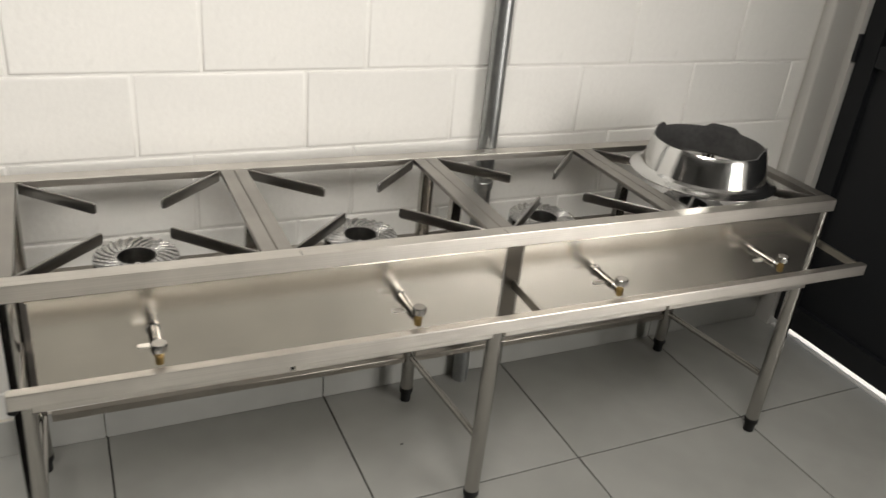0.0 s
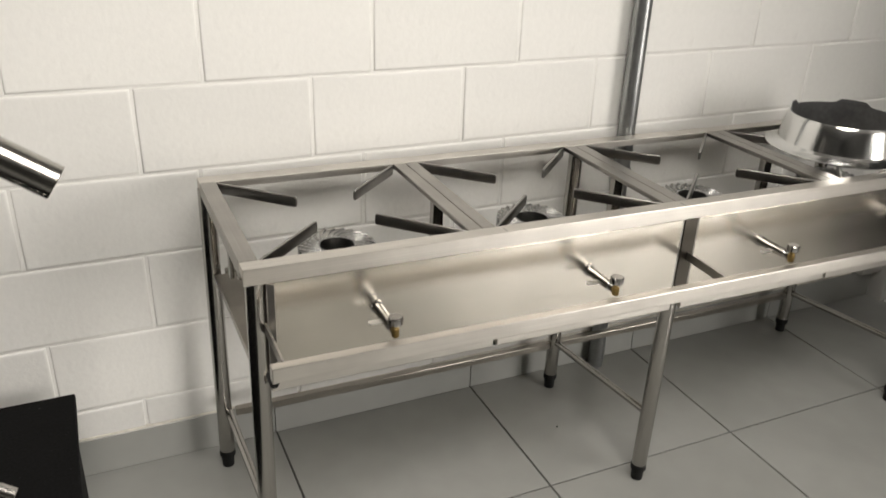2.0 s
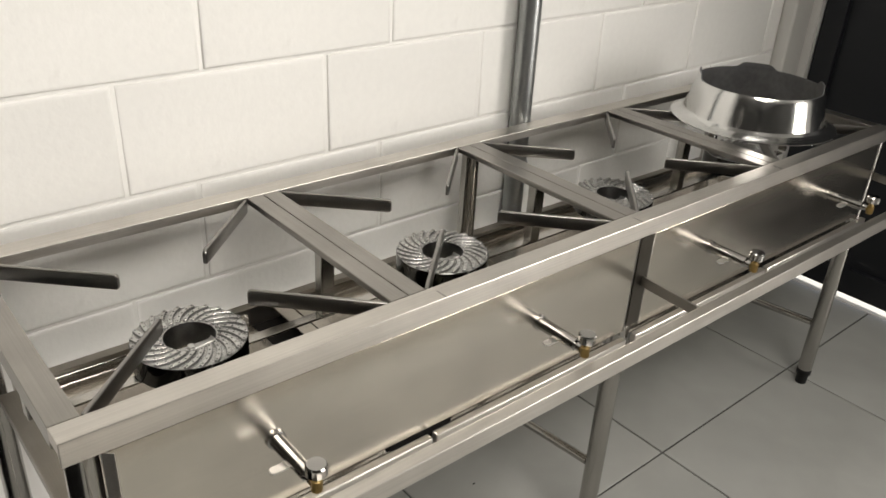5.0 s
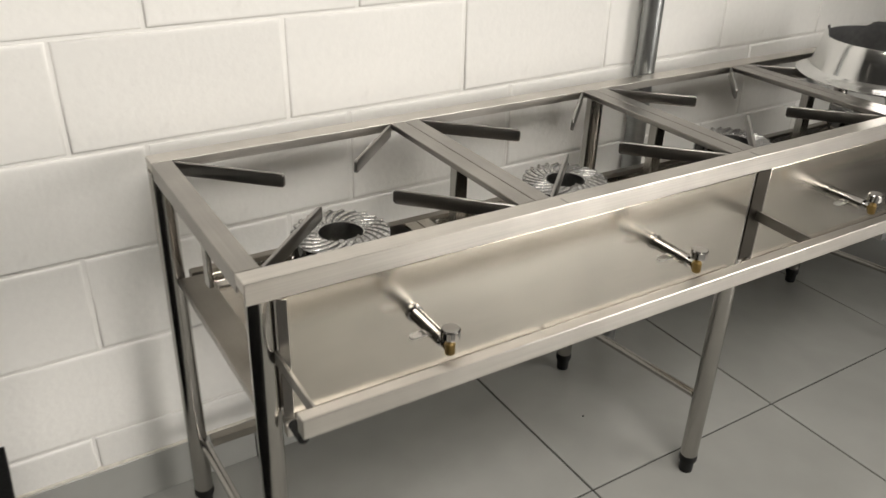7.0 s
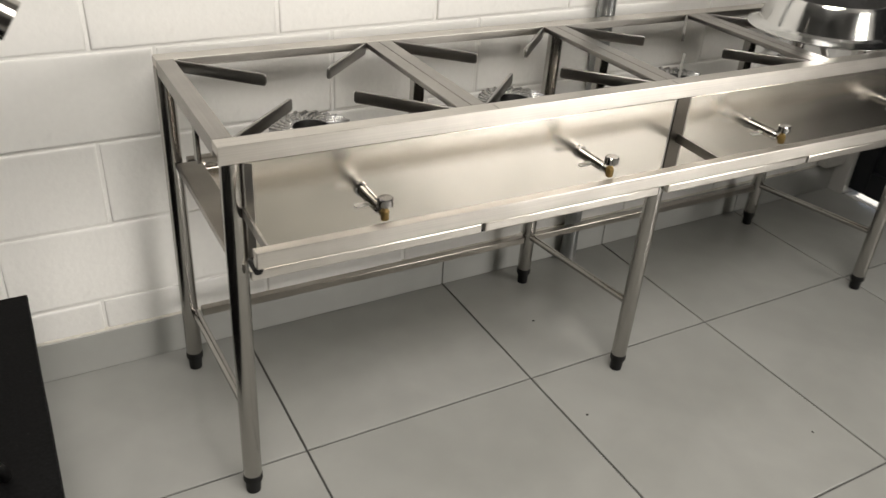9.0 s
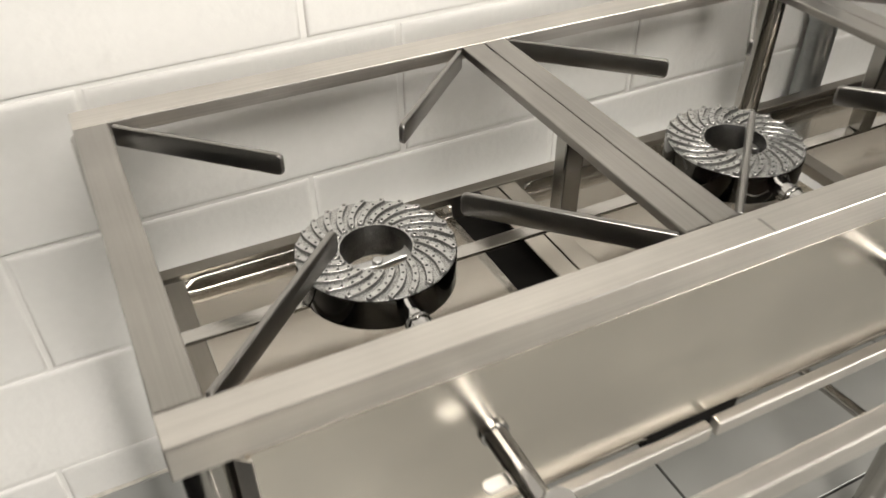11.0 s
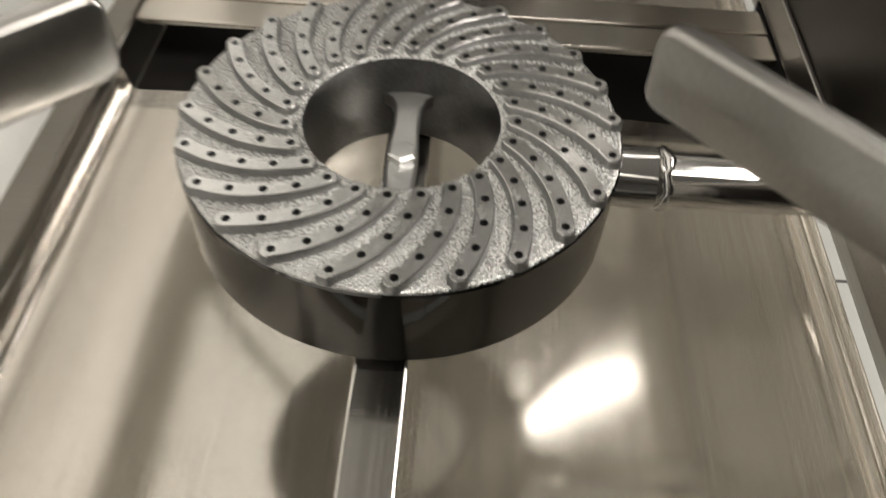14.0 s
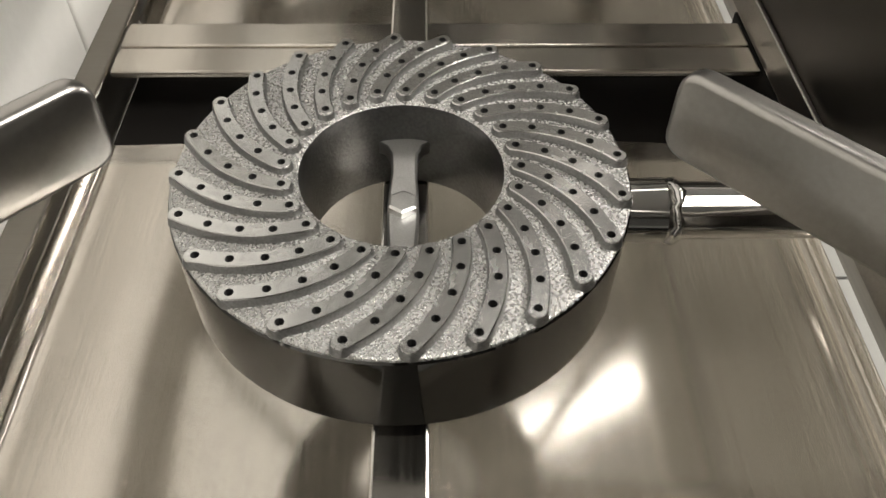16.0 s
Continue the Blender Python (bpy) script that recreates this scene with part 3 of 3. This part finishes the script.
# uneven weld bead round the tube
bead_rng = random.Random(7)
bm = bmesh.new()
lumps = [(bead_rng.uniform(0.0010, 0.0021), bead_rng.uniform(-0.0012, 0.0012)) for _ in range(36)]
loops = []
for i, (fat, slip) in enumerate(lumps):
    a = i * math.tau / 36
    ring_v = []
    for k in range(6):
        c = k * math.tau / 6
        r = 0.0121 + fat * math.cos(c)
        ring_v.append(bm.verts.new((r * math.cos(a), -R_OUT + 0.002 - 0.0215 + slip + 1.3 * fat * math.sin(c), -0.022 + r * math.sin(a))))
    loops.append(ring_v)
for i in range(36):
    p, q = loops[i], loops[(i + 1) % 36]
    for k in range(6):
        bm.faces.new((p[k], p[(k + 1) % 6], q[(k + 1) % 6], q[k]))
BEAD = finish(bm, "weld_bead", TUBE_CHROME, angle=80)

for cx in CENTRES:
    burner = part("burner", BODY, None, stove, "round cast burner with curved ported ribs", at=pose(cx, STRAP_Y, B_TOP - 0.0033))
    part("cast_top", CASTING, None, burner, "grainy cast aluminium top")
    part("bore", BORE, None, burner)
    part("web", WEB, None, burner)
    part("bolt", BOLT, None, burner, "hexagonal bolt head", at=pose(0.001, 0, -0.0206, 0, 0, 12))
    part("mixing_tube", NECK, None, burner, "chromed mixing tube")
    part("weld_bead", BEAD, None, burner, "bright uneven weld bead")
    for k in range(RIBS):
        part("rib", RIB, None, burner, at=pose(0, 0, 0, 0, 0, 108.36 + 15 * k))

# gas valves on the front: sleeve, air shutter tab, brass body and knob
bm = bmesh.new()
turned(bm, [(0.0110, 0), (0.0110, 0.002), (0.0136, 0.0024), (0.0138, 0.0075), (0.0112, 0.008), (0.0108, 0.010), (0.0106, 0.084), (0.0090, 0.086), (0.0080, 0.088), (0.0080, 0.096)], (0, -0.5545, 0), (0, -0.66, 0), n=24)
VALVE = finish(bm, "valve", DIM_CHROME)
bm = bmesh.new()
turned(bm, [(0.0055, -0.012), (0.0075, -0.010), (0.0075, 0.006), (0.0052, 0.008), (0.0045, 0.015), (0.006, 0.016)], (0, -0.657, 0), (0, -0.657, 1), n=12)
turned(bm, [(0.0062, 0), (0.0062, 0.012)], (0, -0.645, 0), (0, -0.657, 0), n=6)
VBODY = finish(bm, "brass_body", BRASS, angle=25)
bm = bmesh.new()
n = 30
prof = [(0.0, 0.0), (0.0115, 0.0), (0.0142, 0.0015), (0.0142, 0.0135), (0.0125, 0.016), (0.0, 0.016)]
rings = []
for r, h in prof[1:-1]:
    rings.append([bm.verts.new(((r * (1 - 0.045 * (i % 2))) * math.cos(i * math.tau / n), -0.657 + (r * (1 - 0.045 * (i % 2))) * math.sin(i * math.tau / n), 0.015 + h)) for i in range(n)])
for p, q in zip(rings, rings[1:]):
    for i in range(n):
        bm.faces.new((p[i], p[(i + 1) % n], q[(i + 1) % n], q[i]))
bm.faces.new(rings[0][::-1]), bm.faces.new(rings[-1])
KNOB = finish(bm, "knob", DIM_CHROME, angle=20)
bm = bmesh.new()
flat_bar(bm, (-0.004, -0.600, -0.0085), (-0.032, -0.600, -0.0085), 0.0135, 0.003, up=(0, 1, 0), bevel=0.0008, round_end=0.006)
TAB = finish(bm, "shutter_tab", ZINC)
for cx in (0.248, 0.735, 1.222, 1.705):
    valve = part("valve", VALVE, None, stove, "chromed gas valve sleeve", at=pose(cx, 0, 0.672))
    part("brass_body", VBODY, None, valve, "brass valve body")
    part("knob", KNOB, None, valve, "knurled chrome knob")
    part("shutter_tab", TAB, None, valve)

# ---- inverted aluminium wind ring on the fourth burner ----
ring = thing("pot_ring", "polished aluminium pot ring with notched rim on the stove top", "pot ring", at=(1.700, -0.330, TOP))
ring.matrix_basis = LEVEL @ pose(1.697, -0.330, TOP + 0.0003)
bm = bmesh.new()
n = 96
prof = [(0.1925, 0.0005), (0.1945, 0.0015), (0.1945, 0.0030), (0.192, 0.0042), (0.180, 0.0075), (0.170, 0.0125), (0.1645, 0.019), (0.1575, 0.050), (0.151, 0.082), (0.1480, 0.089)]
rows = []
for r, h in prof:
    rows.append([bm.verts.new((r * math.cos(i * math.tau / n), r * math.sin(i * math.tau / n), h)) for i in range(n)])


def lug(i):
    if 0.48 < i / n < 0.72:
        return 0.0
    a = (i / n * 4 + 0.12) % 1.0
    return 0.013 * min(1.0, max(0.0, (0.22 - abs(a - 0.5)) * 14)) if abs(a - 0.5) < 0.22 else 0.0


top = [bm.verts.new(((0.1465 - lug(i) * 0.2) * math.cos(i * math.tau / n), (0.1465 - lug(i) * 0.2) * math.sin(i * math.tau / n), 0.092 + lug(i))) for i in range(n)]
rows.append(top)
for p, q in zip(rows, rows[1:]):
    for i in range(n):
        bm.faces.new((p[i], p[(i + 1) % n], q[(i + 1) % n], q[i]))
part("shell", bm, ALU, ring)
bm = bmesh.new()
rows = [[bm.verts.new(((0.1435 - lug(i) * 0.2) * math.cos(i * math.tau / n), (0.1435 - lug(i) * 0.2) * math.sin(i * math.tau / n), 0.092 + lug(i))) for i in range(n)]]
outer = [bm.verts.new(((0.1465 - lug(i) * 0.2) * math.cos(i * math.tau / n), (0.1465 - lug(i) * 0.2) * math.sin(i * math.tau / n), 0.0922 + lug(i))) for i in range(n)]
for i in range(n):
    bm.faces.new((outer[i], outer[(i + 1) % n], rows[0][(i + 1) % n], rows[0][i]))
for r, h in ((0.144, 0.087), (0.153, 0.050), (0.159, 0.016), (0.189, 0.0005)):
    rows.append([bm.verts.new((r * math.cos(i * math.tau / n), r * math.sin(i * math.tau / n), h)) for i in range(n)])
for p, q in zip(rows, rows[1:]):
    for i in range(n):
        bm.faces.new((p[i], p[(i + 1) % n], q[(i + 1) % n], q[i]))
part("inside", bm, ALU_SHADE, ring, "dull inside of the ring with shade in its colour")

# ---- crumbs on the floor ----
for cx, cy, size in ((0.804, -0.655, 0.0027), (0.900, -0.276, 0.0023), (1.270, -0.938, 0.0024)):
    bm = bmesh.new()
    bmesh.ops.create_icosphere(bm, subdivisions=2, radius=size)
    for v in bm.verts:
        v.co = Vector((v.co.x * 1.4, v.co.y, v.co.z * 0.55)) * (1 + 0.35 * noise.noise(v.co * 400 + Vector((cx, cy, 0)) * 30))
    low = min(v.co.z for v in bm.verts)
    crumb = part("crumb", bm, RUBBER, at=pose(cx, cy, -low, 0, 0, cx * 200))
    tagged(crumb, "tiny dark crumb of dirt on the floor tiles", "crumb", group="crumbs on the floor")

# ---- steel conduit up the wall ----
pipe = thing("wall_pipe", "grey galvanised steel pipe standing against the wall", "pipe", at=(1.192, -0.034, 0))
bm = bmesh.new()
turned(bm, [(0.0245, 0.0), (0.0245, 2.79)], n=32)
part("tube", bm, GALV, pipe)
for z in (0.655, 1.20, 1.95):
    bm = bmesh.new()
    turned(bm, [(0.0265, z), (0.0275, z + 0.002), (0.0275, z + 0.020), (0.0265, z + 0.022)], n=32)
    box(bm, -0.005, 0.005, 0.024, 0.0325, z + 0.003, z + 0.019)
    part("clamp", bm, GALV, pipe, "dark steel pipe clamp")

# ---- black plinth and tubular stand on it ----
plinth = thing("plinth", "black speckled low plinth on the floor by the wall", "plinth", at=(0, 0, 0))
part("body", new_box(-1.10, -0.338, -1.60, -0.085, 0, 0.282, bevel=0.004), BLACK_STONE, plinth)
part("slab", new_box(-1.11, -0.326, -1.61, -0.075, 0.2825, 0.300, bevel=0.003), BLACK_STONE, plinth)

stand = thing("tube_stand", "brushed stainless tubular stand with sloping rods on the plinth", "stand", at=(0, 0, 0.3))
D = Vector((-0.83, 0.17, 0.54)).normalized()
for px, py, hi in ((-0.440, -0.840, 0.895), (-0.785, -0.745, 1.12)):
    bm = bmesh.new()
    rod(bm, (px, py, 0.002), (px, py, hi), 0.0205, 28)
    part("post", bm, TUBE_STEEL, stand)
bm = bmesh.new()
a = Vector((-0.259, -0.852, 0.791))
hollow(bm, a + D * 0.70, a, 0.0215)
part("top_tube", bm, TUBE_STEEL, stand, "thick open-ended stainless tube")
for ex, ey, ez in ((-0.362, -0.850, 0.583), (-0.374, -0.864, 0.367)):
    bm = bmesh.new()
    a = Vector((ex, ey, ez))
    rod(bm, a + D * 0.52, a, 0.0100, 20)
    part("cross_rod", bm, TUBE_STEEL, stand)

hose = bpy.data.curves.new("hose", "CURVE")
hose.dimensions, hose.bevel_depth, hose.bevel_resolution = "3D", 0.0085, 3
sp = hose.splines.new("NURBS")
pts = [(-0.405, -0.62, 0.0), (-0.395, -0.66, 0.05), (-0.416, -0.69, 0.098), (-0.443, -0.645, 0.105), (-0.475, -0.615, 0.10), (-0.53, -0.60, 0.06), (-0.60, -0.60, 0.010), (-0.70, -0.66, 0.009)]
sp.points.add(len(pts) - 1)
for q, c in zip(sp.points, pts):
    q.co = (c[0], c[1], c[2] + 0.3, 1)
sp.order_u, sp.use_endpoint_u = 4, True
hose.materials.append(RUBBER)
tagged(new("hose", hose), "black rubber hose curled on the plinth", "hose")

# ---- wall blocks ----
mesh_cache = {}


def block_mesh(w, h, d, edge, mat, name):
    key = (round(w, 3), round(h, 3), name)
    if key not in mesh_cache:
        bm = bmesh.new()
        loops = []
        for inset, y in ((0.0, d), (0.0, edge * 0.9), (edge * 0.3, edge * 0.3), (edge, 0.0), (edge * 2.0, 0.0)):
            x, z = w / 2 - inset, h / 2 - inset
            loops.append([bm.verts.new(c) for c in ((-x, y, -z), (x, y, -z), (x, y, z), (-x, y, z))])
        for p, q in zip(loops, loops[1:]):
            for i in range(4):
                bm.faces.new((p[i], p[(i + 1) % 4], q[(i + 1) % 4], q[i]))
        bm.faces.new(loops[-1])
        mesh_cache[key] = finish(bm, name, mat, angle=60)
    return mesh_cache[key]


rng = random.Random(4)
JOINT = 0.0075
for row in range(15):
    z0, z1 = max(FIRST + row * COURSE, 0.108), min(FIRST + (row + 1) * COURSE, CEIL)
    if z1 - z0 < 0.03:
        continue
    shift = (0.223, 0.03, 0.272, 0.015)[row] if row < 4 else (0.287, 0.04)[row % 2]
    x = shift - 13 * BLOCK
    while x < 2.355:
        a, b = max(x, X_LEFT), min(x + BLOCK, 2.355)
        if b - a > 0.03:
            w, h = b - a - JOINT, z1 - z0 - JOINT * 0.75
            part("block", block_mesh(w, h, 0.012, 0.0040, PAINT, "block"), None, wall_back,
                 at=pose((a + b) / 2, rng.uniform(-0.0009, 0.0006), (z0 + z1) / 2, rng.uniform(-0.12, 0.12), rng.uniform(-0.08, 0.08), rng.uniform(-0.12, 0.12)))
        x += BLOCK

# ---- uneven cement fillet on top of the skirting ----
FILLET = material("stained_cement_fillet", (0.60, 0.57, 0.51), 0.8, vary=0.18, vary_scale=9, fine=0.12, fine_scale=70, bump=0.4, bump_scale=60, spots=((0.34, 0.29, 0.23), 6.0, 0.60, 0.75))
bm = bmesh.new()
rows = []
steps = 260
for i in range(steps + 1):
    x = X_LEFT + (2.352 - X_LEFT) * i / steps
    deep = 0.0042 + 0.0016 * noise.noise(Vector((x * 9, 0, 0))) + 0.0008 * noise.noise(Vector((x * 40, 3, 0)))
    tall = 0.1150 + 0.0032 * noise.noise(Vector((x * 7, 9, 0))) + 0.0012 * noise.noise(Vector((x * 33, 5, 0)))
    rows.append([bm.verts.new(c) for c in ((x, 0.003, 0.1086), (x, -deep, 0.1086), (x, -deep * 0.75, 0.1086 + (tall - 0.1086) * 0.6), (x, 0.003, tall))])
for p, q in zip(rows, rows[1:]):
    for k in range(3):
        bm.faces.new((p[k], p[k + 1], q[k + 1], q[k]))
setting("trim", bm, FILLET, "uneven stained cement fillet on the skirting", "trim")

# ---- floor tiles and the tile skirting ----
TW, GAP = 0.602, 0.0050
for i in range(-8, 11):
    for j in range(-9, 2):
        a, b = 0.153 + i * TW, 0.153 + (i + 1) * TW
        c, d = -0.481 + j * TW, -0.481 + (j + 1) * TW
        a, b, c, d = max(a, X_LEFT), min(b, X_FAR if c < Y_END - 0.1 else X_RIGHT + 0.018), max(c, Y_FRONT), min(d, 0.001)
        if b - a < 0.02 or d - c < 0.02:
            continue
        key = (round(b - a, 3), round(d - c, 3), "tile")
        if key not in mesh_cache:
            w, h = (b - a - GAP) / 2, (d - c - GAP) / 2
            mesh_cache[key] = finish(new_box(-w, w, -h, h, -0.0075, 0, bevel=0.0009, segments=1), "tile", TILE)
        part("tile", mesh_cache[key], None, floor, at=pose((a + b) / 2, (c + d) / 2, 0))

skirting = thing("baseboard", "grey porcelain tile skirting along the block wall", "baseboard", kind="structure")
for i in range(-8, 5):
    a, b = max(0.150 + i * TW, X_LEFT), min(0.150 + (i + 1) * TW, X_RIGHT - 0.003)
    if b - a < 0.03:
        continue
    key = (round(b - a, 3), "skirt")
    if key not in mesh_cache:
        mesh_cache[key] = finish(new_box(-(b - a) / 2 + 0.0012, (b - a) / 2 - 0.0012, -0.006, 0.0045, 0.001, 0.108, bevel=0.001, segments=1), "tile", TILE)
    part("tile", mesh_cache[key], None, skirting, at=pose((a + b) / 2, 0, 0))
